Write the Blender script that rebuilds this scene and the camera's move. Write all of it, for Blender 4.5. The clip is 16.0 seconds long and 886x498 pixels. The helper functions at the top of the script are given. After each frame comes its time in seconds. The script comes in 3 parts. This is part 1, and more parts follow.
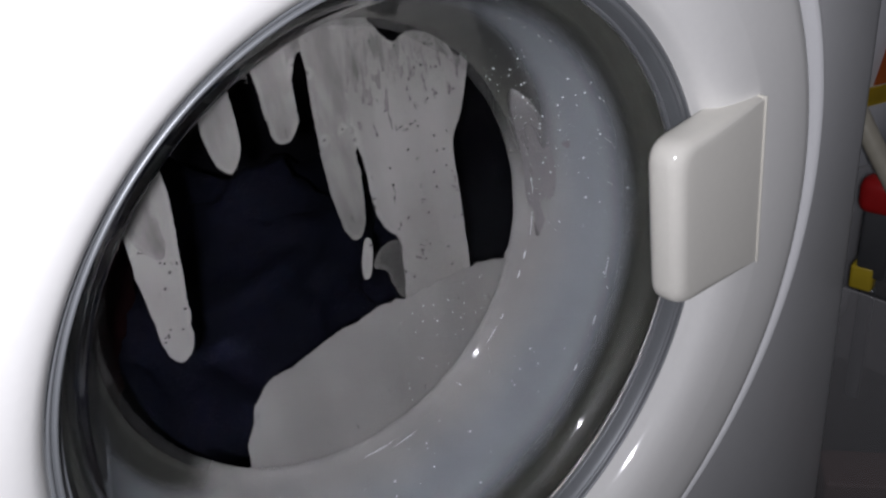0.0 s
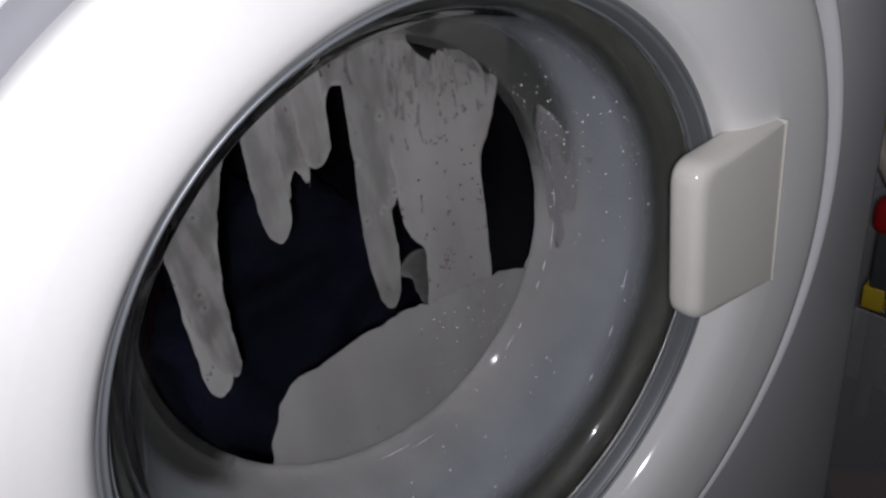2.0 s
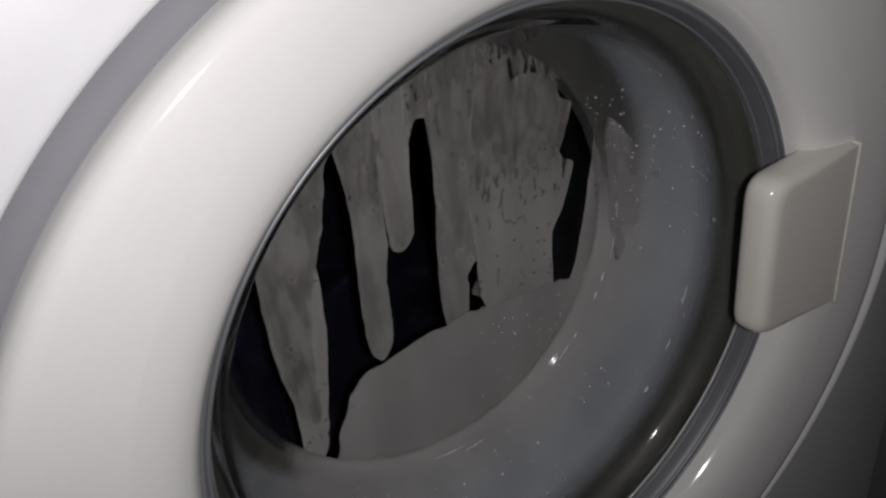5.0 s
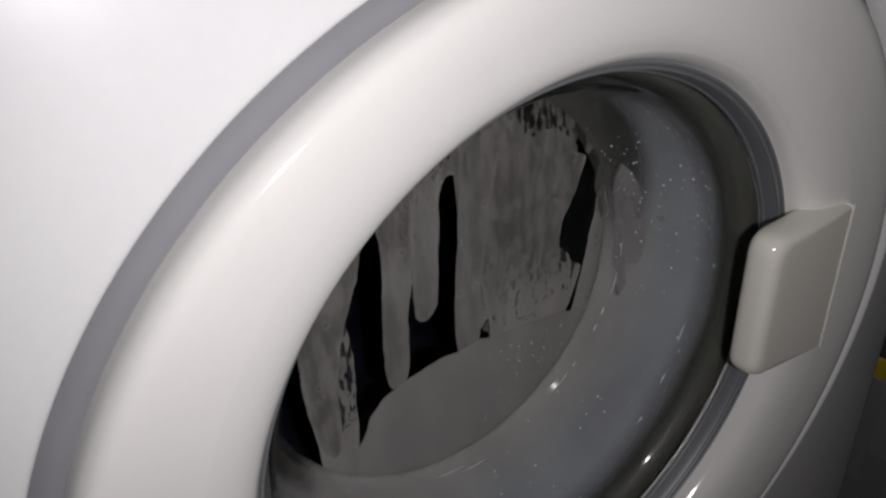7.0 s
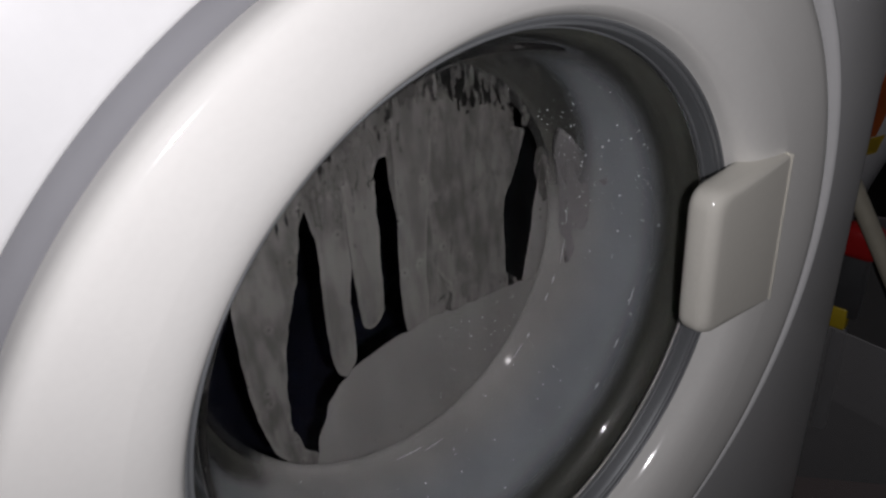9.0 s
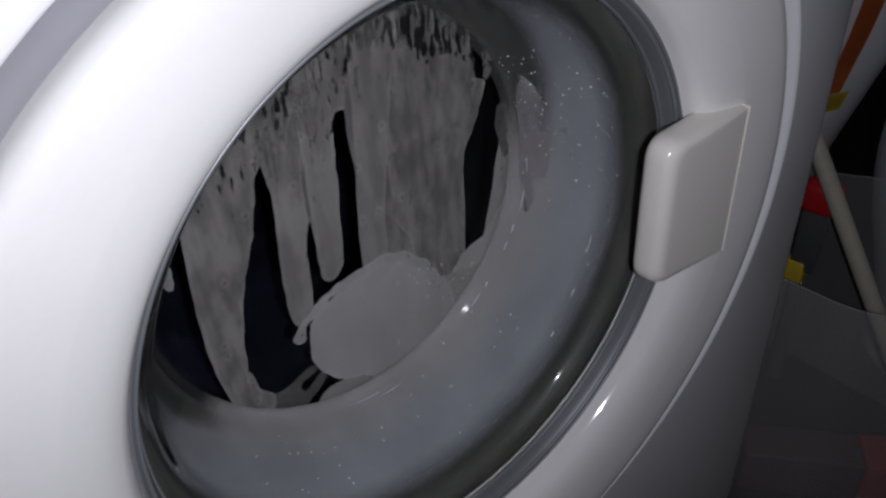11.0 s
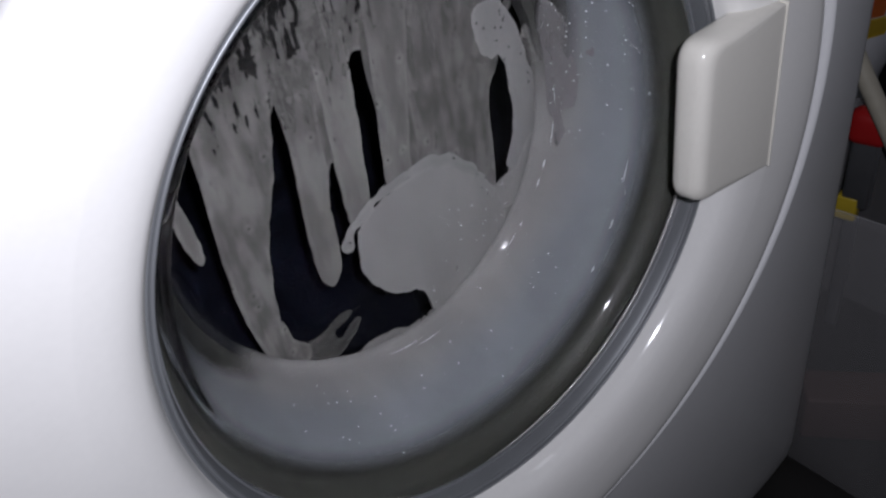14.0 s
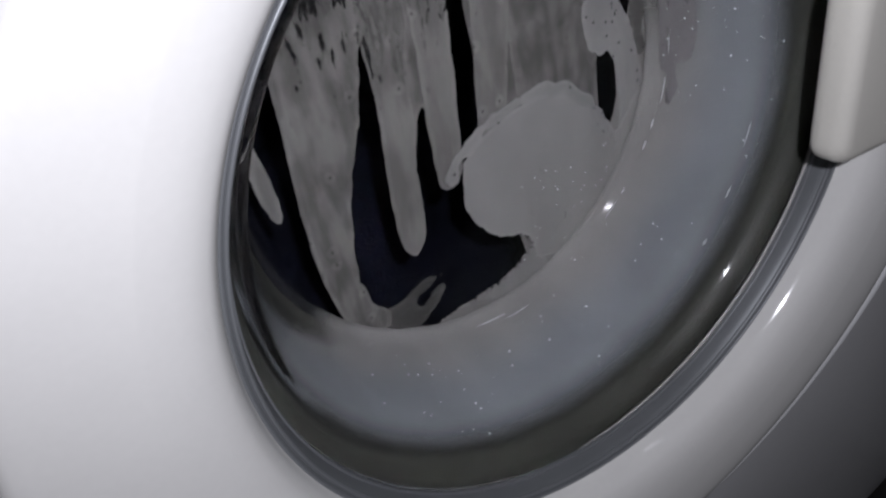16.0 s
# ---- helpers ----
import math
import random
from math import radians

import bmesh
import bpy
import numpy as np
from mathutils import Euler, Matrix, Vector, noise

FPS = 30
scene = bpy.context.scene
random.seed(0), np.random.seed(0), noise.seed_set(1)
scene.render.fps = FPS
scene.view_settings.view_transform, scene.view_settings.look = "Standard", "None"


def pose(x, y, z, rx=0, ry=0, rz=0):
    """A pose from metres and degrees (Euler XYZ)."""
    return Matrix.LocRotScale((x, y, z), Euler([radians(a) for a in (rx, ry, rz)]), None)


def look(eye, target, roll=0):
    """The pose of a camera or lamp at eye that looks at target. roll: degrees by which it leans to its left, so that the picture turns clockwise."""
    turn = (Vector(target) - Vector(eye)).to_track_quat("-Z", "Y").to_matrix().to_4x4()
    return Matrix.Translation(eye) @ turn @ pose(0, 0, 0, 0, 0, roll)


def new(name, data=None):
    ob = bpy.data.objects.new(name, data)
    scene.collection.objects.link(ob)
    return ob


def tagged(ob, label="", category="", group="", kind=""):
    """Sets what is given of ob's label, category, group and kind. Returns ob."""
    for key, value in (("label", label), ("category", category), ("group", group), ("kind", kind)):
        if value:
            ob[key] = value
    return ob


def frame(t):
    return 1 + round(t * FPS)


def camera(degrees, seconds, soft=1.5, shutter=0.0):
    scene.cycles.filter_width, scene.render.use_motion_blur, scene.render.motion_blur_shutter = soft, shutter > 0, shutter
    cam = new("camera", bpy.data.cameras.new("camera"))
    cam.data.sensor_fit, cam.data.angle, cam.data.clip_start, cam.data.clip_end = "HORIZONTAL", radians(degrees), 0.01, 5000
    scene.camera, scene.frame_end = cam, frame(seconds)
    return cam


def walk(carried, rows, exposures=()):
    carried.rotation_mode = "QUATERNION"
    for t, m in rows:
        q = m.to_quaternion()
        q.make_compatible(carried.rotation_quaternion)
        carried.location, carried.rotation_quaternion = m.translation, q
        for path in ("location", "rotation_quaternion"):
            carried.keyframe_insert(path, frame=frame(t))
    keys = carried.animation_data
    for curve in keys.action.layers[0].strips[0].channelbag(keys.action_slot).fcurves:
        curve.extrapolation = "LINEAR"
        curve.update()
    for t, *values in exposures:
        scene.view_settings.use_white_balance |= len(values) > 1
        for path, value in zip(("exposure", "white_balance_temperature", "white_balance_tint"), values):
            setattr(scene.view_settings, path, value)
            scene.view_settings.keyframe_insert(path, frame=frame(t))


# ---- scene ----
import collections
from mathutils import geometry

cam = camera(59.94, 16.0, soft=2.5)
PATH = [
    (0.0, pose(-0.1146, -0.1898, 0.6133, 57.63, 9.47, -37.22)),
    (0.5, pose(-0.1189, -0.1883, 0.6149, 58.13, 8.46, -36.52)),
    (1.0, pose(-0.1223, -0.1892, 0.6150, 58.18, 8.55, -35.99)),
    (1.5, pose(-0.1210, -0.1918, 0.6142, 58.27, 8.96, -35.50)),
    (2.0, pose(-0.1243, -0.1930, 0.6212, 58.31, 8.30, -35.67)),
    (2.5, pose(-0.1312, -0.1879, 0.6221, 58.55, 7.04, -34.20)),
    (3.0, pose(-0.1351, -0.1827, 0.6119, 59.61, 7.74, -33.48)),
    (5.5, pose(-0.1586, -0.1914, 0.6317, 60.28, 5.54, -33.53)),
    (6.0, pose(-0.1677, -0.1989, 0.6461, 60.72, 4.14, -34.13)),
    (6.5, pose(-0.1749, -0.1879, 0.6469, 59.76, 3.06, -34.00)),
    (7.0, pose(-0.1773, -0.1819, 0.6474, 60.05, 2.62, -34.02)),
    (7.5, pose(-0.1785, -0.1848, 0.6413, 60.48, 3.08, -34.92)),
    (8.0, pose(-0.1721, -0.1773, 0.6467, 59.38, 4.37, -35.07)),
    (8.5, pose(-0.1665, -0.1752, 0.6465, 59.03, 4.98, -35.45)),
    (9.0, pose(-0.1609, -0.1848, 0.6387, 58.46, 4.89, -37.82)),
    (11.5, pose(-0.1554, -0.1928, 0.6336, 54.42, 3.13, -39.42)),
    (12.0, pose(-0.1605, -0.2139, 0.6306, 54.37, 4.31, -41.38)),
    (12.5, pose(-0.1599, -0.2028, 0.6344, 55.06, 4.47, -39.42)),
    (13.0, pose(-0.1517, -0.1960, 0.6303, 54.40, 5.48, -38.84)),
    (13.5, pose(-0.1567, -0.1970, 0.6217, 55.53, 5.40, -39.79)),
    (14.0, pose(-0.1556, -0.1944, 0.6050, 54.10, 8.02, -38.78)),
    (14.5, pose(-0.1458, -0.1890, 0.5934, 53.95, 8.88, -37.74)),
    (15.0, pose(-0.1500, -0.1830, 0.5847, 54.81, 10.53, -35.03)),
    (15.5, pose(-0.1567, -0.1775, 0.5787, 54.64, 10.51, -34.59)),
    (16.0, pose(-0.1565, -0.1683, 0.5765, 54.14, 9.31, -33.55)),
]
EXPOSURES = [(0.0, 0.32, 6300, 16), (1.0, 0.1, 6300, 16), (2.0, -0.08, 6350, 16), (2.5, -0.3, 6300, 16), (3.0, -0.36, 6300, 17), (5.5, -0.72, 6750, 15), (6.5, -0.63, 6750, 15), (8.5, -0.6, 6750, 15), (9.0, -0.6, 6650, 15), (11.5, -0.15, 6150, 18), (12.0, 0.22, 6150, 18), (12.5, 0.1, 6150, 18),
             (13.5, 0.0, 6150, 18), (14.5, 0.18, 6200, 16), (15.0, -0.05, 6250, 16), (16.0, 0.03, 6250, 16)]

ZC = 0.43  # height of the door's centre over the floor

# ---- light: a dim room and the small lamp that lights the machine from beside the camera ----
world = bpy.data.worlds.new("world")
scene.world = world
world.use_nodes = True
world.node_tree.nodes["Background"].inputs[0].default_value = (0.75, 0.82, 1.0, 1)
world.node_tree.nodes["Background"].inputs[1].default_value = 0.008

lamp = new("torch_lamp", bpy.data.lights.new("torch_lamp", "SPOT"))
lamp.data.energy = 3.4
lamp.data.color = (0.97, 0.985, 1.02)
lamp.data.shadow_soft_size = 0.006
lamp.data.spot_size, lamp.data.spot_blend = radians(138), 1.0
lamp.matrix_world = look((-0.145, -0.220, ZC + 0.199), (-0.01, 0.0, ZC + 0.10))

# Added overhead fill, no fitting is seen; lifts the things beside the machine.
overhead_fill = new("overhead_fill", bpy.data.lights.new("overhead_fill", "AREA"))
overhead_fill.data.shape, overhead_fill.data.size = "DISK", 0.3
overhead_fill.data.energy = 0.7
overhead_fill.data.color = (0.92, 0.96, 1.0)
overhead_fill.matrix_world = look((0.75, -0.75, 2.36), (0.75, -0.70, 0))


# ---- materials ----
def shader(name, color, rough=0.5, metal=0.0, bump=0.0, scale=60.0, vary=0.06, coat=0.0, spec=0.5):
    m = bpy.data.materials.new(name)
    m.use_nodes = True
    t = m.node_tree
    b = t.nodes["Principled BSDF"]
    b.inputs["Roughness"].default_value = rough
    b.inputs["Metallic"].default_value = metal
    b.inputs["Coat Weight"].default_value = coat
    b.inputs["Coat Roughness"].default_value = 0.12
    b.inputs["Specular IOR Level"].default_value = spec
    co = t.nodes.new("ShaderNodeTexCoord")
    n1 = t.nodes.new("ShaderNodeTexNoise")
    n1.inputs["Scale"].default_value = scale
    n1.inputs["Detail"].default_value = 6
    n2 = t.nodes.new("ShaderNodeTexNoise")
    n2.inputs["Scale"].default_value = scale * 0.12
    n2.inputs["Detail"].default_value = 3
    add = t.nodes.new("ShaderNodeMath")
    add.operation = "ADD"
    ramp = t.nodes.new("ShaderNodeMapRange")
    ramp.inputs["From Min"].default_value, ramp.inputs["From Max"].default_value = 0.6, 1.4
    ramp.inputs["To Min"].default_value, ramp.inputs["To Max"].default_value = 1 - vary, 1 + vary
    mul = t.nodes.new("ShaderNodeVectorMath")
    mul.operation = "SCALE"
    mul.inputs[0].default_value = color
    t.links.new(co.outputs["Object"], n1.inputs["Vector"])
    t.links.new(co.outputs["Object"], n2.inputs["Vector"])
    t.links.new(n1.outputs["Fac"], add.inputs[0])
    t.links.new(n2.outputs["Fac"], add.inputs[1])
    t.links.new(add.outputs[0], ramp.inputs["Value"])
    t.links.new(ramp.outputs[0], mul.inputs["Scale"])
    t.links.new(mul.outputs[0], b.inputs["Base Color"])
    if bump:
        bp = t.nodes.new("ShaderNodeBump")
        bp.inputs["Strength"].default_value = bump
        bp.inputs["Distance"].default_value = 0.001
        t.links.new(n1.outputs["Fac"], bp.inputs["Height"])
        t.links.new(bp.outputs[0], b.inputs["Normal"])
    return m


ENAMEL = shader("white_enamel", (0.80, 0.80, 0.80), 0.32, bump=0.02, scale=300, vary=0.02)
PLASTIC = shader("white_plastic", (0.80, 0.79, 0.76), 0.10, bump=0.01, scale=400, vary=0.02)
GROOVE_SHADE = shader("groove_shade_grey", (0.24, 0.24, 0.255), 0.75, vary=0.05, spec=0.15)
IVORY = shader("ivory_plastic", (0.80, 0.775, 0.70), 0.16, bump=0.015, scale=400, vary=0.02)
CHROME = shader("grey_trim", (0.15, 0.158, 0.165), 0.45, metal=0.2, vary=0.08)
LIP = shader("bright_metal", (0.24, 0.25, 0.26), 0.42, metal=0.4, vary=0.05)
DARKTRIM = shader("dark_trim", (0.014, 0.015, 0.018), 0.3, vary=0.1)
RUBBER = shader("grey_rubber", (0.080, 0.083, 0.070), 0.5, bump=0.05, scale=80, vary=0.15)
DRUM_DARK = shader("drum_steel_darkened", (0.010, 0.010, 0.014), 0.5, metal=0.0, vary=0.2, spec=0.12)
NAVY = shader("navy_cloth", (0.0040, 0.0053, 0.0138), 0.85, bump=0.6, scale=500, vary=0.3, spec=0.2)
MAROON = shader("maroon_cloth", (0.030, 0.006, 0.008), 0.85, bump=0.6, scale=500, vary=0.3, spec=0.2)


def glass_material():
    m = bpy.data.materials.new("door_glass")
    m.use_nodes = True
    b = m.node_tree.nodes["Principled BSDF"]
    b.inputs["Base Color"].default_value = (0.56, 0.558, 0.555, 1)
    b.inputs["Roughness"].default_value = 0.0
    b.inputs["IOR"].default_value = 1.06
    b.inputs["Transmission Weight"].default_value = 1.0
    b.inputs["Coat Weight"].default_value = 0.22
    b.inputs["Coat Roughness"].default_value = 0.06
    return m


GLASS = glass_material()


def node(t, kind, **values):
    """A shader node with its inputs set by name (an underscore stands for a space)."""
    n = t.nodes.new(kind)
    for k, v in values.items():
        n.inputs[k.replace("_", " ")].default_value = v
    return n


def math_node(t, op, a, b=0.0, c=0.0):
    n = t.nodes.new("ShaderNodeMath")
    n.operation = op
    for slot, v in zip(n.inputs, (a, b, c)):
        if isinstance(v, (int, float)):
            slot.default_value = v
        else:
            t.links.new(v, slot)
    return n.outputs[0]


def ease(t, value, lo, hi, to_lo=0.0, to_hi=1.0):
    n = t.nodes.new("ShaderNodeMapRange")
    n.interpolation_type = "SMOOTHSTEP"
    for name, v in (("From Min", lo), ("From Max", hi), ("To Min", to_lo), ("To Max", to_hi), ("Value", value)):
        if isinstance(v, (int, float)):
            n.inputs[name].default_value = v
        else:
            t.links.new(v, n.inputs[name])
    return n.outputs[0]


def foam_material(name, tone=0.45, tint=(1.0, 0.99, 0.96), mottle=0.2, cloud=60, bubbles=True, specks=True, soft=0.7, rim=0.0, opacity=1.0, bowl=False):
    """Wet soap foam: soft white, cloudy, with burst bubbles. soft: millimetres over which its outline thins out; rim: how much whiter its thick
    outline is; opacity: how far one sees through it; bowl: the suds of the bowl's side, that thin to a wet film towards the mouth and the top."""
    m = bpy.data.materials.new(name)
    m.use_nodes = True
    t = m.node_tree
    out, b = t.nodes["Material Output"], t.nodes["Principled BSDF"]
    b.inputs["Roughness"].default_value = 0.6
    b.inputs["Specular IOR Level"].default_value = 0.25
    co = t.nodes.new("ShaderNodeTexCoord")
    stretch = node(t, "ShaderNodeMapping", Scale=(1.0, 1.0, 0.26))
    t.links.new(co.outputs["Object"], stretch.inputs["Vector"])

    def noise_at(scale, detail, vector):
        n = node(t, "ShaderNodeTexNoise", Scale=scale, Detail=detail)
        t.links.new(vector, n.inputs["Vector"])
        return n.outputs["Fac"]

    clouds = noise_at(cloud, 4, stretch.outputs[0])
    wide = noise_at(cloud * 0.3, 2, co.outputs["Object"])
    fine = noise_at(900, 3, co.outputs["Object"])
    fray = noise_at(260, 4, co.outputs["Object"])
    shade = ease(t, math_node(t, "MULTIPLY_ADD", wide, 0.6, clouds), 0.58, 1.02, tone * (1 - mottle), tone * (1 + 0.45 * mottle))
    edge = t.nodes.new("ShaderNodeAttribute")
    edge.attribute_name = "edge"
    if rim:
        band = ease(t, math_node(t, "MULTIPLY_ADD", fray, 1.6, edge.outputs["Fac"]), 1.6, 3.4, 1 + rim, 1.0)
        shade = math_node(t, "MULTIPLY", shade, band)
    if bubbles:
        flat = t.nodes.new("ShaderNodeSeparateXYZ")
        plane = t.nodes.new("ShaderNodeCombineXYZ")
        t.links.new(co.outputs["Object"], flat.inputs[0])
        t.links.new(flat.outputs["X"], plane.inputs["X"])
        t.links.new(flat.outputs["Z"], plane.inputs["Y"])
        group = noise_at(75, 2, co.outputs["Object"])
        # clusters of small dark specks, single pits, and pale rings round a dark dot
        pits = [(520, 0.35, 0.64, 0.18, 0.36, 1.0), (260, 0.93, 0.0, 0.25, 0.24, 1.0)] if specks else [(120, 0.86, 0.0, 0.45, 0.10, 1.22)]
        for scale, keep, gate, dark, reach, ring in pits:
            vo = node(t, "ShaderNodeTexVoronoi", Scale=scale)
            vo.voronoi_dimensions = "2D"
            t.links.new(plane.outputs[0], vo.inputs["Vector"])
            pick = t.nodes.new("ShaderNodeSeparateColor")
            t.links.new(vo.outputs["Color"], pick.inputs[0])
            here = math_node(t, "GREATER_THAN", pick.outputs[0], keep)
            if gate:
                here = math_node(t, "MULTIPLY", here, math_node(t, "GREATER_THAN", group, gate))
            pit = ease(t, vo.outputs["Distance"], reach * 0.55, reach, dark, ring)
            if ring > 1:
                pit = math_node(t, "MULTIPLY", pit, ease(t, vo.outputs["Distance"], 0.26, 0.42, 1.0, 1 / ring))
            factor = math_node(t, "ADD", math_node(t, "MULTIPLY", here, math_node(t, "SUBTRACT", pit, 1.0)), 1.0)
            shade = math_node(t, "MULTIPLY", shade, factor)
    mul = t.nodes.new("ShaderNodeVectorMath")
    mul.operation = "SCALE"
    mul.inputs[0].default_value = tint
    t.links.new(shade, mul.inputs["Scale"])
    t.links.new(mul.outputs[0], b.inputs["Base Color"])
    if bowl:
        depth = t.nodes.new("ShaderNodeSeparateXYZ")
        t.links.new(co.outputs["Object"], depth.inputs[0])
        warm = t.nodes.new("ShaderNodeMix")
        warm.data_type = "VECTOR"
        warm.inputs[4].default_value, warm.inputs[5].default_value = tint, (1.10, 1.085, 1.045)
        t.links.new(ease(t, math_node(t, "MULTIPLY_ADD", clouds, 0.02, depth.outputs["Y"]), 0.062, 0.098), warm.inputs[0])
        t.links.new(warm.outputs[1], mul.inputs[0])
    bump = node(t, "ShaderNodeBump", Strength=0.2, Distance=0.0006)
    t.links.new(fine, bump.inputs["Height"])
    lumps = node(t, "ShaderNodeBump", Strength=0.35, Distance=0.002)
    t.links.new(noise_at(90, 2, co.outputs["Object"]), lumps.inputs["Height"])
    t.links.new(bump.outputs[0], lumps.inputs["Normal"])
    t.links.new(lumps.outputs[0], b.inputs["Normal"])
    if bowl:
        sep = t.nodes.new("ShaderNodeSeparateXYZ")
        t.links.new(co.outputs["Object"], sep.inputs[0])
        angle = math_node(t, "MULTIPLY", math_node(t, "ARCTAN2", sep.outputs["Z"], sep.outputs["X"]), 180 / math.pi)
        wavy = math_node(t, "MULTIPLY_ADD", clouds, 14.0, angle)
        mouth = ease(t, sep.outputs["Y"], 0.025, 0.044)
        start = ease(t, sep.outputs["Y"], 0.044, 0.080, 48.0, -8.0)
        top = ease(t, wavy, start, math_node(t, "ADD", start, 36.0), 1.0, 0.07)
        bare = ease(t, sep.outputs["Y"], 0.050, 0.088, -176.0, -140.0)
        film = ease(t, sep.outputs["Y"], 0.040, 0.080, 0.34, 0.03)
        low = ease(t, wavy, math_node(t, "SUBTRACT", bare, 4.0), math_node(t, "ADD", bare, 14.0), film, 1.0)
        cover = math_node(t, "MULTIPLY", math_node(t, "MULTIPLY", mouth, top), low)
    else:
        # the outline frays over its last millimetres, and drained foam opens in short upright runs
        ragged = math_node(t, "MULTIPLY_ADD", noise_at(520 if soft < 3 else 380, 3, co.outputs["Object"]), 2.2 * soft, edge.outputs["Fac"])
        cover = ease(t, ragged, 1.05 * soft, 1.25 * soft, 0.0, opacity)
        drain = t.nodes.new("ShaderNodeAttribute")
        drain.attribute_name = "drain"
        runs_at = node(t, "ShaderNodeMapping", Scale=(1.0, 1.0, 0.30))
        t.links.new(co.outputs["Object"], runs_at.inputs["Vector"])
        runs = noise_at(330, 2, runs_at.outputs[0])
        limit = ease(t, drain.outputs["Fac"], -14.0, 50.0, 0.74, 0.47)
        hole = ease(t, math_node(t, "SUBTRACT", runs, limit), -0.035, 0.035, 1.0, 0.08)
        thinner = ease(t, drain.outputs["Fac"], 0.0, 60.0, 1.0, 0.55)
        cover = math_node(t, "MULTIPLY", math_node(t, "MULTIPLY", cover, hole), thinner)
    tr = t.nodes.new("ShaderNodeBsdfTransparent")
    ms = t.nodes.new("ShaderNodeMixShader")
    t.links.new(cover, ms.inputs[0])
    t.links.new(tr.outputs[0], ms.inputs[1])
    t.links.new(b.outputs[0], ms.inputs[2])
    t.links.new(ms.outputs[0], out.inputs["Surface"])
    return m


WARM = (1.0, 0.975, 0.925)
FOAM = foam_material("soap_foam", tone=0.43, tint=WARM, rim=0.08, mottle=0.14)
MIDDLING = foam_material("wet_foam", tone=0.31, tint=WARM, rim=0.12, mottle=0.28, cloud=120, specks=False)
THIN = foam_material("drained_foam", tone=0.27, tint=WARM, rim=0.16, mottle=0.40, cloud=150, specks=False)
LACE = foam_material("lacy_foam", tone=0.27, tint=WARM, mottle=0.40, cloud=150, specks=False, soft=7.0)
FILM = foam_material("thin_foam", tone=0.26, tint=WARM, rim=0.4, opacity=0.4, bubbles=False, mottle=0.3)
SUDS = foam_material("suds", tone=0.42, tint=(0.93, 1.0, 1.06), mottle=0.12, cloud=30, bubbles=False, bowl=True)
CREAMY = foam_material("creamy_foam", tone=0.42, tint=(1.0, 0.985, 0.94), mottle=0.12, cloud=35, bubbles=False, soft=1.2)
BLOB = foam_material("swelling_foam", tone=0.51, tint=(1.0, 0.99, 0.955), mottle=0.12, cloud=35, bubbles=False, soft=1.2, rim=0.10)
HAZE = foam_material("loose_foam", tone=0.46, tint=(1.0, 0.99, 0.955), mottle=0.15, cloud=80, bubbles=False, soft=6.0)
CRESCENT = foam_material("foam_crescent", tone=0.34, tint=(1.0, 0.97, 0.97), mottle=0.12, bubbles=False, soft=0.7)
CLUMP = foam_material("foam_clump", tone=0.47, mottle=0.12, rim=0.08, soft=0.9)


# ---- helpers of this scene ----
def part(name, bm, material, parent=None, label="", smooth=True):
    me = bpy.data.meshes.new(name)
    bmesh.ops.recalc_face_normals(bm, faces=bm.faces[:])
    bm.to_mesh(me)
    bm.free()
    me.materials.append(material)
    if smooth:
        for poly in me.polygons:
            poly.use_smooth = True
    ob = new(name, me)
    if parent:
        ob.parent = parent
        ob.matrix_parent_inverse = Matrix.Identity(4)
    if label:
        ob["label"] = label
    return ob


def lathe(profile, n=160, radius=None, closed=True):
    """A ring round the door's axis: profile of (r, y); radius(angle) is added to r when given."""
    bm = bmesh.new()
    rings = []
    for i in range(n):
        a = 2 * math.pi * i / n
        add = radius(a) if radius else None
        ring = []
        for row in profile:
            r = row[0] + (add * row[2] if add is not None else 0)
            ring.append(bm.verts.new((r * math.cos(a), row[1], r * math.sin(a))))
        rings.append(ring)
    k = len(profile)
    for i in range(n):
        p, q = rings[i], rings[(i + 1) % n]
        for j in range(k if closed else k - 1):
            bm.faces.new((p[j], p[(j + 1) % k], q[(j + 1) % k], q[j]))
    bmesh.ops.remove_doubles(bm, verts=bm.verts[:], dist=1e-6)
    return bm


def rounded(profile, steps=6):
    """Smooths an open (r, y) profile by Catmull-Rom."""
    out = []
    for i in range(len(profile) - 1):
        p0, p1 = profile[max(i - 1, 0)], profile[i]
        p2, p3 = profile[i + 1], profile[min(i + 2, len(profile) - 1)]
        for s in range(steps):
            u = s / steps
            out.append(tuple(0.5 * (2 * b + (c - a) * u + (2 * a - 5 * b + 4 * c - d) * u * u + (3 * b - a - 3 * c + d) * u ** 3)
                             for a, b, c, d in zip(p0, p1, p2, p3)))
    out.append(tuple(profile[-1]))
    return out


def box(bm, x0, x1, y0, y1, z0, z1):
    v = [bm.verts.new((x, y, z)) for x in (x0, x1) for y in (y0, y1) for z in (z0, z1)]
    for f in ((0, 1, 3, 2), (4, 6, 7, 5), (0, 4, 5, 1), (2, 3, 7, 6), (0, 2, 6, 4), (1, 5, 7, 3)):
        bm.faces.new([v[i] for i in f])
    return v


# ---- washing machine ----
machine = new("washing_machine")
machine.location = (0, 0, ZC)
tagged(machine, "white front-loading washing machine with a round glass door, running", "washing machine")


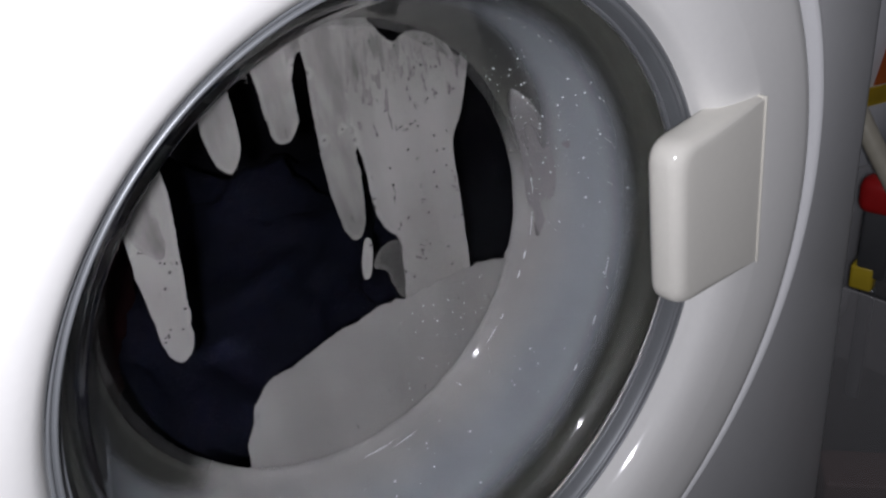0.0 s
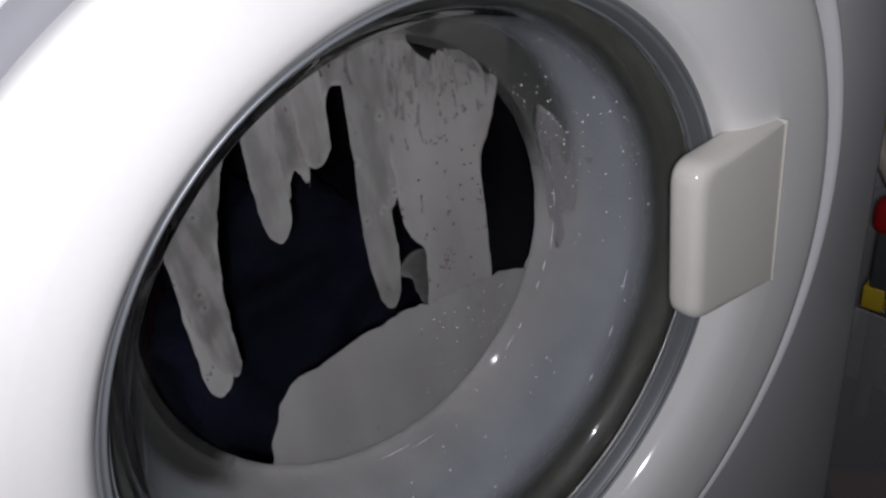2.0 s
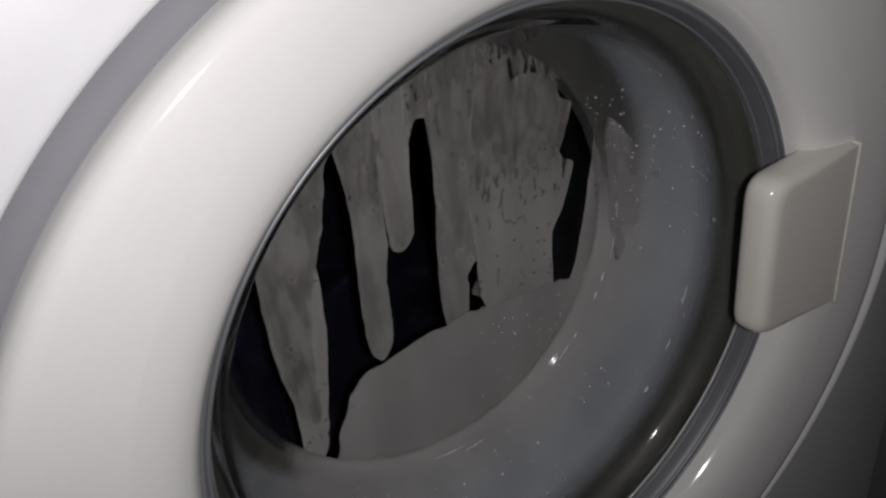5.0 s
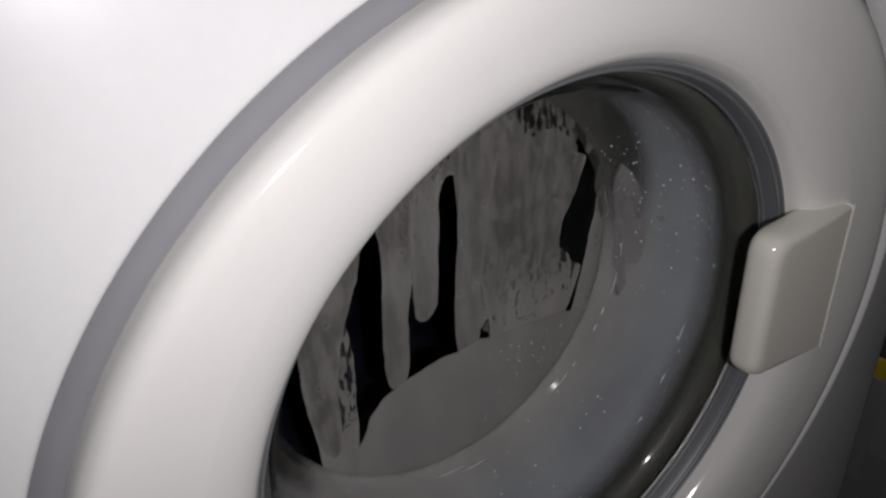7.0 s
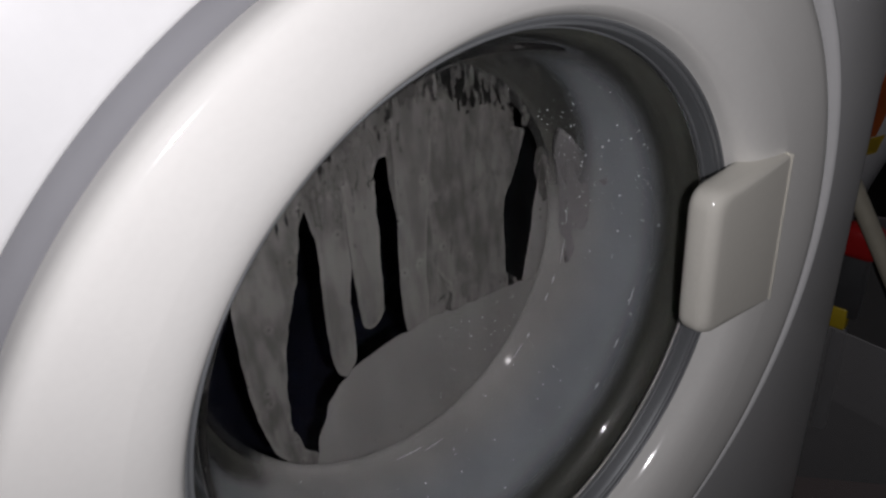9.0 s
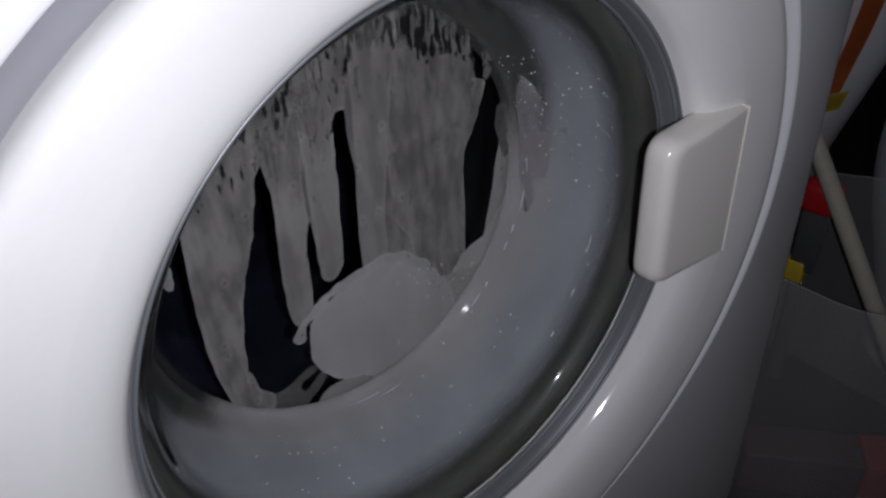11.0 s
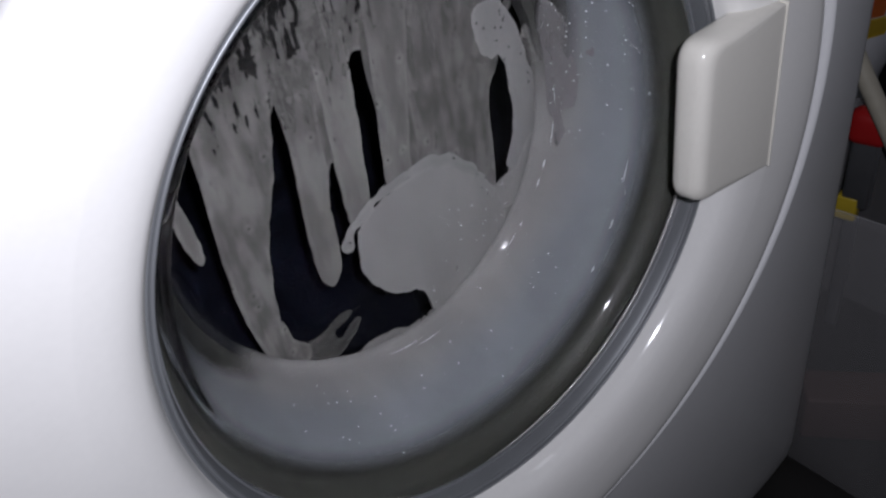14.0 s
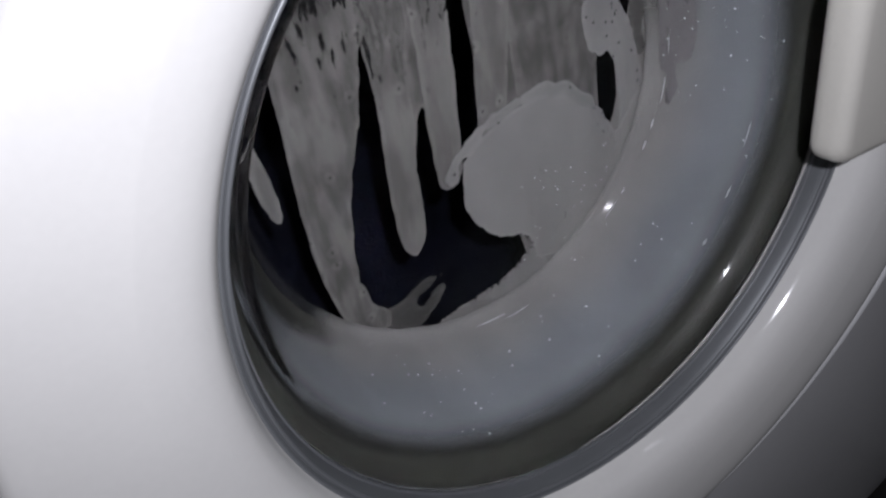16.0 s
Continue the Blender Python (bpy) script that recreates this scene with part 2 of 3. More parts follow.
def door_edge(a):
    """Radius of the door's outer edge; the round is a little fuller on the hinge side."""
    w = 0.5 - 0.5 * math.cos(a)
    w = w * w * (3 - 2 * w)
    left = 0.1868 - 0.0150 * math.cos(a) - 0.0095 * math.sin(a)
    right = 0.1926 + 0.0042 * math.cos(a) + 0.003 * math.sin(a)
    return w * left + (1 - w) * right


def front_panel():
    """The pressed steel front: a round opening, a gentle swell round it, and rolled edges."""
    bm = bmesh.new()
    n = 240
    x0, x1, z0, z1 = -0.304, 0.309, -0.415, 0.415
    rings = []
    steps = [0.0, 0.004, 0.03, 0.1, 0.2, 0.32, 0.45, 0.58, 0.7, 0.8, 0.9, 1.0]
    for i in range(n):
        a = 2 * math.pi * i / n
        c, s = math.cos(a), math.sin(a)
        edge = door_edge(a) + 0.0085
        far = min((x1 if c > 0 else -x0) / max(abs(c), 1e-6), (z1 if s > 0 else -z0) / max(abs(s), 1e-6))
        ring = [bm.verts.new((edge * c, 0.006, edge * s)), bm.verts.new((edge * c, -0.0055, edge * s))]
        # a raised bead round the opening, fuller on the handle's side
        bead = max(0.0, c) ** 0.6
        for out, up in ((0.0006, 0.35), (0.0018, 0.75), (0.0034, 1.0), (0.0052, 0.9), (0.0072, 0.5), (0.009, 0.15)):
            r = edge + out
            ring.append(bm.verts.new((r * c, -0.0070 - 0.0015 * min(1, out / 0.002) - 0.0062 * bead * up, r * s)))
        for u in steps:
            r = edge + 0.011 + (far - 0.023 - edge) * u
            y = -0.0085 + 0.0125 * u ** 1.2 + 0.006 * max(0.0, (r * c - 0.195) / 0.105) ** 2
            ring.append(bm.verts.new((r * c, y, r * s)))
        for g in (0.3, 0.6, 0.9, 1.0):
            r = far - 0.012 + 0.012 * math.sin(g * math.pi / 2)
            back = 0.006 * max(0.0, (r * c - 0.195) / 0.105) ** 2
            ring.append(bm.verts.new((r * c, 0.004 + back + 0.012 * (1 - math.cos(g * math.pi / 2)) ** 1.2, r * s)))
        ring.append(bm.verts.new((far * c, 0.045, far * s)))
        rings.append(ring)
    for i in range(n):
        p, q = rings[i], rings[(i + 1) % n]
        for j in range(len(p) - 1):
            bm.faces.new((p[j], p[j + 1], q[j + 1], q[j]))
    return bm


part("front_panel", front_panel(), ENAMEL, machine)


def cabinet():
    bm = bmesh.new()
    box(bm, -0.304, -0.296, 0.044, 0.55, -0.415, 0.415)
    box(bm, 0.301, 0.309, 0.044, 0.55, -0.415, 0.415)
    box(bm, -0.295, 0.300, 0.044, 0.55, 0.407, 0.415)
    box(bm, -0.295, 0.300, 0.044, 0.55, -0.415, -0.407)
    box(bm, -0.295, 0.300, 0.542, 0.55, -0.406, 0.406)
    return bm


part("cabinet", cabinet(), ENAMEL, machine, smooth=False)
bm = bmesh.new()
box(bm, -0.305, 0.310, -0.004, 0.555, 0.4155, 0.42)
part("top_plate", bm, PLASTIC, machine, smooth=False)
for x in (-0.26, 0.26):
    for y in (0.05, 0.5):
        bm = bmesh.new()
        bmesh.ops.create_cone(bm, cap_ends=True, segments=20, radius1=0.022, radius2=0.018, depth=0.015)
        bmesh.ops.translate(bm, verts=bm.verts, vec=(x, y, -0.4225))
        part("foot", bm, DARKTRIM, machine, "black rubber foot")

# gap round the door: the recess's shade is put into a grey colour
part("groove", lathe([(0.0088, -0.0056, 1), (-0.003, -0.0062, 1), (-0.003, 0.004, 1), (0.0088, 0.004, 1)], 240, door_edge), GROOVE_SHADE, machine,
     "recessed gap round the door, its shade painted grey")

# door: white ring, trim, glass bowl, handle
RING = rounded([(0.1365, 0.014, 0), (0.1378, 0.006, 0), (0.1398, 0.001, 0), (0.1414, -0.0040, 0), (0.1442, -0.0084, 0), (0.1480, -0.0112, 0),
                (0.1525, -0.0132, 0), (0.1580, -0.0148, 0), (0.1640, -0.0161, 0)], 4)
RING += [(-0.016, -0.0174, 1), (-0.0085, -0.0180, 1), (-0.0050, -0.0178, 1), (-0.0032, -0.0171, 1), (-0.0018, -0.0157, 1), (-0.0007, -0.0135, 1), (0.0, -0.0098, 1), (0.0, -0.0012, 1)]
door = part("door", lathe(RING, 240, door_edge, closed=False), PLASTIC, machine)

trim = part("trim_ring", lathe(rounded([(0.1402, 0.0060), (0.1398, 0.0014), (0.1384, 0.0022), (0.1372, 0.0026), (0.1360, 0.0046), (0.1350, 0.0082), (0.1343, 0.0112)], 3), 200, closed=False),
            CHROME, door, "dark grey trim ring with bright lips")
for r, y, w in ((0.1392, 0.0014, 0.0007), (0.1371, 0.0024, 0.0008), (0.1347, 0.0094, 0.0006)):
    part("lip", lathe([(r + w * math.cos(math.pi * k / 5), y + w * math.sin(math.pi * k / 5)) for k in range(10)], 200), LIP, trim, "bright metal lip")

FRONT = [(0.1345, 0.0105), (0.1300, 0.0135), (0.1262, 0.0180), (0.1240, 0.0230), (0.1205, 0.038), (0.1160, 0.056), (0.1120, 0.072), (0.1085, 0.0820),
         (0.1030, 0.0872), (0.0960, 0.0888), (0.080, 0.0893), (0.055, 0.0895), (0.03, 0.0895), (0.0, 0.0895)]
BACK = [(0.0, 0.0930), (0.03, 0.0930), (0.055, 0.0930), (0.082, 0.0929), (0.0985, 0.0922), (0.1065, 0.0902), (0.1118, 0.0840), (0.1155, 0.0730),
        (0.1196, 0.057), (0.1241, 0.039), (0.1275, 0.0240), (0.1295, 0.0200), (0.1325, 0.0165), (0.1345, 0.0145)]
glass = part("glass_bowl", lathe(rounded(FRONT, 3) + rounded(BACK, 3), 160), GLASS, door, "clear glass bowl, wet with suds inside")
glass.visible_shadow = False


def handle():
    """A slab that grows out of the ring's face and reaches over the glass, all edges rounded."""
    bm = bmesh.new()
    outline = [(0.0985, -0.0315), (0.1546, -0.0342), (0.1546, 0.0476), (0.0985, 0.0460)]
    levels = ((-0.0035, 0.0030), (-0.0045, 0.0012), (-0.0065, 0.0002), (-0.0090, 0.0), (-0.0140, 0.0003), (-0.0162, 0.0011), (-0.0178, 0.0024), (-0.0188, 0.0042), (-0.0192, 0.0062),
              (-0.0193, 0.0075), (-0.0193, 0.012))
    rings = []
    cx, cz = 0.1265, 0.007
    for y, inset in levels:
        ring = []
        for k, (x, z) in enumerate(outline):
            px, pz = outline[k - 1]
            nx, nz = outline[(k + 1) % 4]
            rad = 0.010 if x < cx else 0.0015
            a = Vector((px - x, pz - z)).normalized()
            b = Vector((nx - x, nz - z)).normalized()
            for s in range(8):
                u = s / 7
                q = Vector((x, z)) + a * rad * (1 - u) ** 2 + b * rad * u ** 2
                qx = q.x + (inset if q.x < cx else -0.08 * inset)
                qz = q.y + inset * (0.6 if q.x < cx else 0.12) * (1 if q.y < cz else -1)
                ring.append(bm.verts.new((qx, y, qz)))
        rings.append(ring)
    m = len(rings[0])
    for p, q in zip(rings, rings[1:]):
        for j in range(m):
            bm.faces.new((p[j], p[(j + 1) % m], q[(j + 1) % m], q[j]))
    bm.faces.new(rings[-1])
    bm.faces.new(rings[0][::-1])
    return bm


grip = part("handle", handle(), IVORY, door, "white plastic door handle")
bm = bmesh.new()
box(bm, 0.1545, 0.1553, -0.0200, -0.0150, -0.0342, 0.0478)
part("seam", bm, IVORY, grip, "thin raised moulding line", smooth=False)

# gasket: folded rubber sleeve that hugs the bowl
GASKET = rounded([(0.1380, 0.0158), (0.1340, 0.0172), (0.1306, 0.0214), (0.1292, 0.0260), (0.1292, 0.0320), (0.1268, 0.044), (0.1230, 0.060), (0.1190, 0.0745), (0.1162, 0.0830),
                  (0.1138, 0.0888), (0.1116, 0.0917), (0.1135, 0.0926), (0.130, 0.0926)], 3)
part("gasket", lathe(GASKET, 160, closed=False), RUBBER, machine, "dark grey rubber door gasket")

# drum: its steel is painted near black to carry the darkness inside
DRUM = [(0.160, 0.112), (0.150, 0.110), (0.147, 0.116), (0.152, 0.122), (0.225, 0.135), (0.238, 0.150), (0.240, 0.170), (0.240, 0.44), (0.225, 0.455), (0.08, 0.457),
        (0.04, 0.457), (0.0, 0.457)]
part("drum", lathe(rounded(DRUM, 2), 96, closed=False), DRUM_DARK, machine, "steel drum with the interior's darkness put into its colour")
TUB = [(0.1225, 0.0885), (0.135, 0.092), (0.150, 0.100), (0.165, 0.105), (0.27, 0.108), (0.27, 0.48), (0.0, 0.48)]
part("tub", lathe(TUB, 64, closed=False), DARKTRIM, machine, "black plastic tub")


def lump(seed, size, squash, rough):
    """A heap of wet cloth: folded and creased."""
    bm = bmesh.new()
    bmesh.ops.create_icosphere(bm, subdivisions=5, radius=1.0)
    off = Vector((seed * 7.1, seed * 3.3, seed))
    for v in bm.verts:
        d = noise.turbulence(v.co * 1.4 + off, 4, False) * rough
        fold = abs(math.sin(v.co.x * 6 + 3 * noise.noise(v.co * 2 + off))) * 0.12
        v.co *= 1 + d - fold
        v.co = Vector((v.co.x * size[0], v.co.y * size[1], v.co.z * size[2]))
        v.co.z = max(v.co.z, -squash)
    return bm


heap = part("laundry_heap", lump(1, (0.15, 0.10, 0.11), 0.09, 0.3), NAVY)
heap.location = (-0.01, 0.27, ZC - 0.125)
tagged(heap, "heap of wet navy-blue laundry in the drum", "laundry")
heap = part("garment", lump(3, (0.06, 0.07, 0.09), 0.09, 0.3), MAROON)
heap.location = (-0.13, 0.25, ZC - 0.03)
tagged(heap, "wet dark-red garment lying on navy laundry", "laundry")


# ---- foam behind the glass ----
def spline(points, step=6):
    out = []
    k = len(points)
    for i in range(k):
        p0, p1, p2, p3 = points[i - 1], points[i], points[(i + 1) % k], points[(i + 2) % k]
        for s in range(step):
            u = s / step
            out.append(tuple(0.5 * (2 * b + (c - a) * u + (2 * a - 5 * b + 4 * c - d) * u * u + (3 * b - a - 3 * c + d) * u ** 3)
                             for a, b, c, d in zip(p0, p1, p2, p3)))
    return out


layer = [0]


def reach(pts, px, pz):
    """Distance from points to a closed outline, and whether they lie inside it."""
    a = np.array(pts)
    b = np.roll(a, -1, axis=0)
    p = np.stack([px, pz], axis=1)[:, None, :]
    ab = (b - a)[None]
    u = np.clip(((p - a[None]) * ab).sum(2) / np.maximum((ab * ab).sum(2), 1e-9), 0, 1)
    dist = np.sqrt(((p - a[None] - ab * u[..., None]) ** 2).sum(2)).min(1)
    up = (a[None, :, 1] > p[..., 1]) != (b[None, :, 1] > p[..., 1])
    run = np.where(b[:, 1] - a[:, 1] == 0, 1e-9, b[:, 1] - a[:, 1])
    cross = a[None, :, 0] + (p[..., 1] - a[None, :, 1]) * ((b - a)[:, 0] / run)[None]
    return dist, ((up & (p[..., 0] < cross)).sum(1) % 2) == 1


def foam(name, label, points, keys, thin=None, thick=0.5, wobble=0.9, group="", material=None):
    """A flat cake of foam on the back of the glass. points: its outline (x, z) in mm; keys: t, dx, dz in mm; above the height "thin" it has drained."""
    layer[0] += 1
    pts = []
    base = spline(points)
    k = len(base)
    for i, (x, z) in enumerate(base):
        tx, tz = base[(i + 1) % k][0] - base[i - 1][0], base[(i + 1) % k][1] - base[i - 1][1]
        h = math.hypot(tx, tz) or 1.0
        w = wobble * (noise.noise(Vector((x * 0.16, z * 0.16, layer[0] * 3.7))) + 0.35 * noise.noise(Vector((x * 0.5, z * 0.5, layer[0] * 1.9))))
        pts.append((x - tz / h * w, z + tx / h * w))
    y0 = 0.0932 + 0.00007 * layer[0]
    lo, hi = np.min(pts, axis=0), np.max(pts, axis=0)
    gx, gz = np.meshgrid(np.arange(lo[0], hi[0], 2.0), np.arange(lo[1], hi[1], 2.0))
    gx, gz = gx.ravel() + 0.3 * np.sin(gz.ravel() * 3.1), gz.ravel() + 0.3 * np.sin(gx.ravel() * 2.3)
    dist, inside = reach(pts, gx, gz)
    keep = inside & (dist > 0.8)
    flat = [Vector(p) for p in pts] + [Vector(p) for p in zip(gx[keep], gz[keep])]
    co, _, tris, *_ = geometry.delaunay_2d_cdt(flat, [], [list(range(k))], 1, 1e-4)
    dist, _ = reach(pts, np.array([c.x for c in co]), np.array([c.y for c in co]))
    bm = bmesh.new()
    edge = bm.verts.layers.float.new("edge")
    drain = bm.verts.layers.float.new("drain")
    sheets = []
    for y in (y0, y0 + thick / 1000):
        sheet = []
        for c, d in zip(co, dist):
            v = bm.verts.new((c.x / 1000, y, c.y / 1000))
            v[edge], v[drain] = d, -30.0 if thin is None else c.y - thin
            sheet.append(v)
        sheets.append(sheet)
    sides = collections.Counter(tuple(sorted((tri[i], tri[i - 1]))) for tri in tris for i in range(3))
    for tri in tris:
        bm.faces.new([sheets[0][i] for i in tri])
        bm.faces.new([sheets[1][i] for i in reversed(tri)])
    for (a, b), count in sides.items():
        if count == 1:
            bm.faces.new((sheets[0][a], sheets[0][b], sheets[1][b], sheets[1][a]))
    ob = part(name, bm, material or FOAM, smooth=False)
    tagged(ob, label, "soap foam", group)
    MOVES.append((ob, [(t, pose(dx / 1000, 0, ZC + dz / 1000)) for t, dx, dz in keys]))
    return ob


MOVES = []
RUN = "foam streaks on the glass"

# the swelling masses in front, then the streaks, then the webs and films that fill in between them
RISE = [(0, -31, -106), (5.5, -24, -104), (9, -20, -97), (10, -14, -44), (11.5, -2, -1), (12, 0, 0), (14, 9, 10), (16, 20, 19)]
foam("foam_fringe", "bright ragged fringe of foam along the blob's upper edge",
     [(-37, -47), (-33, -42), (-28, -36), (-18, -31), (-6, -26), (9, -22), (28, -23), (42, -30), (53, -44), (61, -58), (66, -72), (61, -66), (52, -51), (41, -38), (28, -31), (9, -28), (-8, -31),
      (-20, -38), (-27, -43), (-30, -50)],
     RISE, wobble=2.4, material=CLUMP)
foam("foam_mass", "swelling blob of grey-white suds behind the glass",
     [(-25, -42), (-28, -58), (-27, -70), (-18, -85), (-9, -91), (0, -95), (7, -103), (12, -116), (44, -116), (66, -92), (66, -66), (46, -40), (28, -29), (9, -27), (-8, -31)],
     [(0, -31, -100), (5.5, -24, -98)] + [(9, -20, -92), (10, -14, -42)] + RISE[4:], wobble=1.6, material=BLOB)
foam("foam_mass", "loose grey foam where the blob meets the suds at the rim",
     [(0, -84), (10, -97), (14, -112), (30, -122), (62, -104), (60, -76), (30, -70)],
     [(0, -20, -90), (9, -20, -80), (11.5, -2, -2), (12, 0, 0), (14, 9, 10), (16, 20, 17)], material=HAZE)
foam("foam_mass", "broad mass of suds along the bottom of the glass",
     [(-42, -46), (-28, -38), (-6, -36), (18, -35), (40, -39), (72, -41), (94, -48), (112, -52), (122, -95), (60, -118), (0, -122), (-34, -110), (-50, -80)],
     [(0, 0, 0), (5.5, 2, 0), (9, 6, -1), (10, 18, -14), (11.5, 55, -32), (12, 59, -33), (14, 72, -32), (16, 84, -30)], wobble=2.2, material=CREAMY)
foam("foam_mass", "lower mass of suds resting at the bottom of the glass",
     [(-74, -92), (-69, -74), (-62, -58), (-52, -43), (-30, -42), (0, -60), (20, -90), (10, -122), (-30, -122), (-66, -112)],
     [(0, 0, 0), (3, 1, 0), (5.5, 5, -1), (7.5, 8, -3), (9, 12, -5), (10, 18, -30), (11.5, 20, -60), (16, 20, -60)], wobble=2.0, material=CREAMY)
foam("foam_mass", "tongue of suds along the lower lip of the glass",
     [(28, -78), (24, -85), (8, -94), (-12, -98), (-40, -101), (-44, -116), (20, -124), (70, -100), (76, -70), (50, -66)],
     [(0, 14, -70), (9, 14, -60), (11.5, 14, -30), (12.5, 12, -22), (14, 12, -9), (15, 9, -1), (16, 2, -1)], wobble=1.4, material=HAZE)
foam("foam_mass", "shoulder of suds where the dark gap meets the lip",
     [(62, -62), (72, -53), (80, -49), (88, -46), (98, -36), (110, -30), (122, -60), (100, -98), (56, -106), (46, -84)],
     [(0, 0, -8), (9, 0, -8), (11.5, 0, 0), (16, 0, 3)], wobble=1.8, material=BLOB)
foam("foam_blob", "thick white blob of foam that creeps down beside the glass edge",
     [(71, 42), (85, 45), (96, 33), (104, 8), (110, -22), (97, -50), (83, -49), (91, -25), (89, 4), (85, 17), (79, 15), (73, 22)],
     [(0, 16, 125), (5.5, 16, 120), (9, 12, 120), (11.5, 8, 125), (12.5, 6, 84), (13, 3, 44), (13.5, 1, 18), (14, 0, 7), (14.5, 0, 0), (16, -2, -18)], wobble=1.6, material=CLUMP)
foam("foam_film", "small clear lobe of draining foam beside the edge of the glass",
     [(100, 27), (105, 28), (108, 19), (106, 8), (109, -2), (104, -5), (101, 8), (98, 17)],
     [(0, 26, 60), (5.5, 4, 26), (9, 0, 6), (12, 0, 0), (16, -1, -6)], wobble=1.0, group=RUN, material=FILM)
foam("foam_streak", "narrow finger of white foam near the door's rim",
     [(-101, 100), (-91, 100), (-91, 40), (-89, 14), (-88, 3), (-91, -4), (-94, 3), (-97, 22), (-99, 50)],
     [(0, 0, 90), (5.5, 0, 65), (9, 0, 32), (12, 0, 0), (14, -1, -6), (16, -2, -9)], group=RUN, material=MIDDLING)
foam("foam_streak", "wide wedge of foam sliding down the glass",
     [(-81, 190), (-30, 190), (-32, 80), (-38, 49), (-43, 40), (-48, 19), (-59, -10), (-65, -38), (-67, -56), (-68, -70), (-70, -82), (-75, -82), (-81, -66), (-84, -30), (-82, 6), (-80, 60)],
     [(0, 2, 122), (1.5, 1, 72), (3, 0, 44), (4.2, -1, 32), (5.5, -1, 24), (9, 0, 6), (12, 0, 0), (16, 0, 1)], thin=30, group=RUN, material=THIN)
foam("foam_streak", "long finger of white foam with a rounded tip",
     [(-82, 150), (-57, 150), (-58, 72), (-65, 28), (-69, 6), (-73, -6), (-79, -9), (-83, 0), (-82, 30), (-80, 70)],
     [(0, 0, 0), (1.5, -2, -14), (3, -3, -37), (4.2, 2, -60), (5.5, -1, -78), (6.5, -2, -108), (7.5, 0, -175), (8.5, 0, -240), (9, 0, -250), (16, 0, -250)], thin=72, group=RUN)
foam("foam_streak", "curled foot of a foam wedge on the glass lip",
     [(-71, -58), (-66, -60), (-64, -72), (-57, -81), (-60, -89), (-70, -85), (-75, -74)],
     [(0, -4, -70), (4.2, -4, -60), (5.5, -3, -24), (7, -2, -10), (9, 0, -3), (12, 0, 0), (16, 0, 1)], wobble=0.6, group=RUN, material=THIN)
foam("foam_streak", "finger of white foam with a rounded tip on the glass",
     [(-37, 112), (-18, 112), (-20, 90), (-22, 60), (-25, 40), (-27, 10), (-34, -1), (-40, 9), (-40, 40), (-37, 77)],
     [(0, 2, 61), (0.7, 2, 53), (1.5, 1, 43), (3, 0, 0), (4.2, 1, -24), (5.5, 1, -42), (9, 1, -44), (12, 0, -50), (16, -3, -57)], thin=66, group=RUN, material=MIDDLING)
foam("foam_streak", "small finger of white foam with a round tip",
     [(-19, 112), (0, 112), (-1, 90), (-3, 61), (-6, 22), (-9, 12), (-15, 9), (-20, 15), (-20, 45), (-19, 90)],
     [(0, 8, 54), (1.5, 6, 50), (3, 4, 38), (4.2, 2, 18), (5.5, 0, 0), (7.5, 0, -22), (9, 0, -33), (12, 1, -38), (16, 1, -42)], thin=66, group=RUN, material=MIDDLING)
foam("foam_streak", "tall finger of white foam beside a broad curtain of foam",
     [(12, 108), (38, 108), (30, 60), (25, 30), (21, 5), (20, -18), (17, -39), (11, -47), (5, -38), (4, -8), (7, 36), (10, 80)],
     [(0, 3, 52), (1.5, 1, 28), (3, 0, 0), (5.5, 0, -5), (9, 1, -7), (16, 2, -9)], thin=62, group=RUN, material=MIDDLING)
foam("foam_streak", "short thin drip of foam between two streaks", [(17, 3), (20, 1), (18, -10), (14.5, -17), (11.5, -16), (13, -6)],
     [(0, 0, 0), (3, 0, -10), (16, 0, -22)], wobble=0.4, group=RUN)
foam("foam_film", "thin film of draining foam across the top of the glass",
     [(14, 190), (110, 190), (104, 96), (94, 82), (86, 66), (85, 48), (82, 30), (76, 24), (64, 28), (50, 20), (40, 30), (28, 24), (16, 40)],
     [(0, 8, 90), (1.5, 4, 84), (3, 2, 66), (4.2, 0, 36), (5.5, 0, 18), (9, 0, 4), (12, 0, 0), (16, 0, -3)], thin=30, wobble=2.0, group=RUN, material=LACE)
foam("foam_film", "lacy shreds of foam between the curtain and the glass edge",
     [(88, 190), (124, 190), (120, 96), (112, 62), (104, 52), (100, 58), (96, 48), (91, 60)],
     [(0, 16, 90), (3, 12, 70), (5.5, 4, 22), (9, 0, 6), (12, 0, 0), (16, 0, -3)], thin=26, wobble=3.0, group=RUN, material=LACE)
CURTAIN = [(18, 101), (27, 103), (36, 99), (43, 100), (48, 92), (54, 87), (62, 89), (72, 86), (79, 80), (85, 71), (91, 66), (87, 54), (81, 40), (75, 30), (74, 0), (72, -41), (64, -66), (50, -70),
           (40, -64), (30, -52), (31, -40), (34, -22), (35, -6), (30, 2), (26, 14), (26, 39), (24, 60)]
foam("foam_curtain", "thick grey-white curtain of foam sinking into the suds", CURTAIN,
     [(0, 0, 0), (1.5, 0, -1), (3, 1, -4), (4.2, 1, -24), (5.5, 1, -52), (7, 1, -82), (9, 1, -118), (11.5, 1, -150), (16, 1, -160)], thin=48, group=RUN)
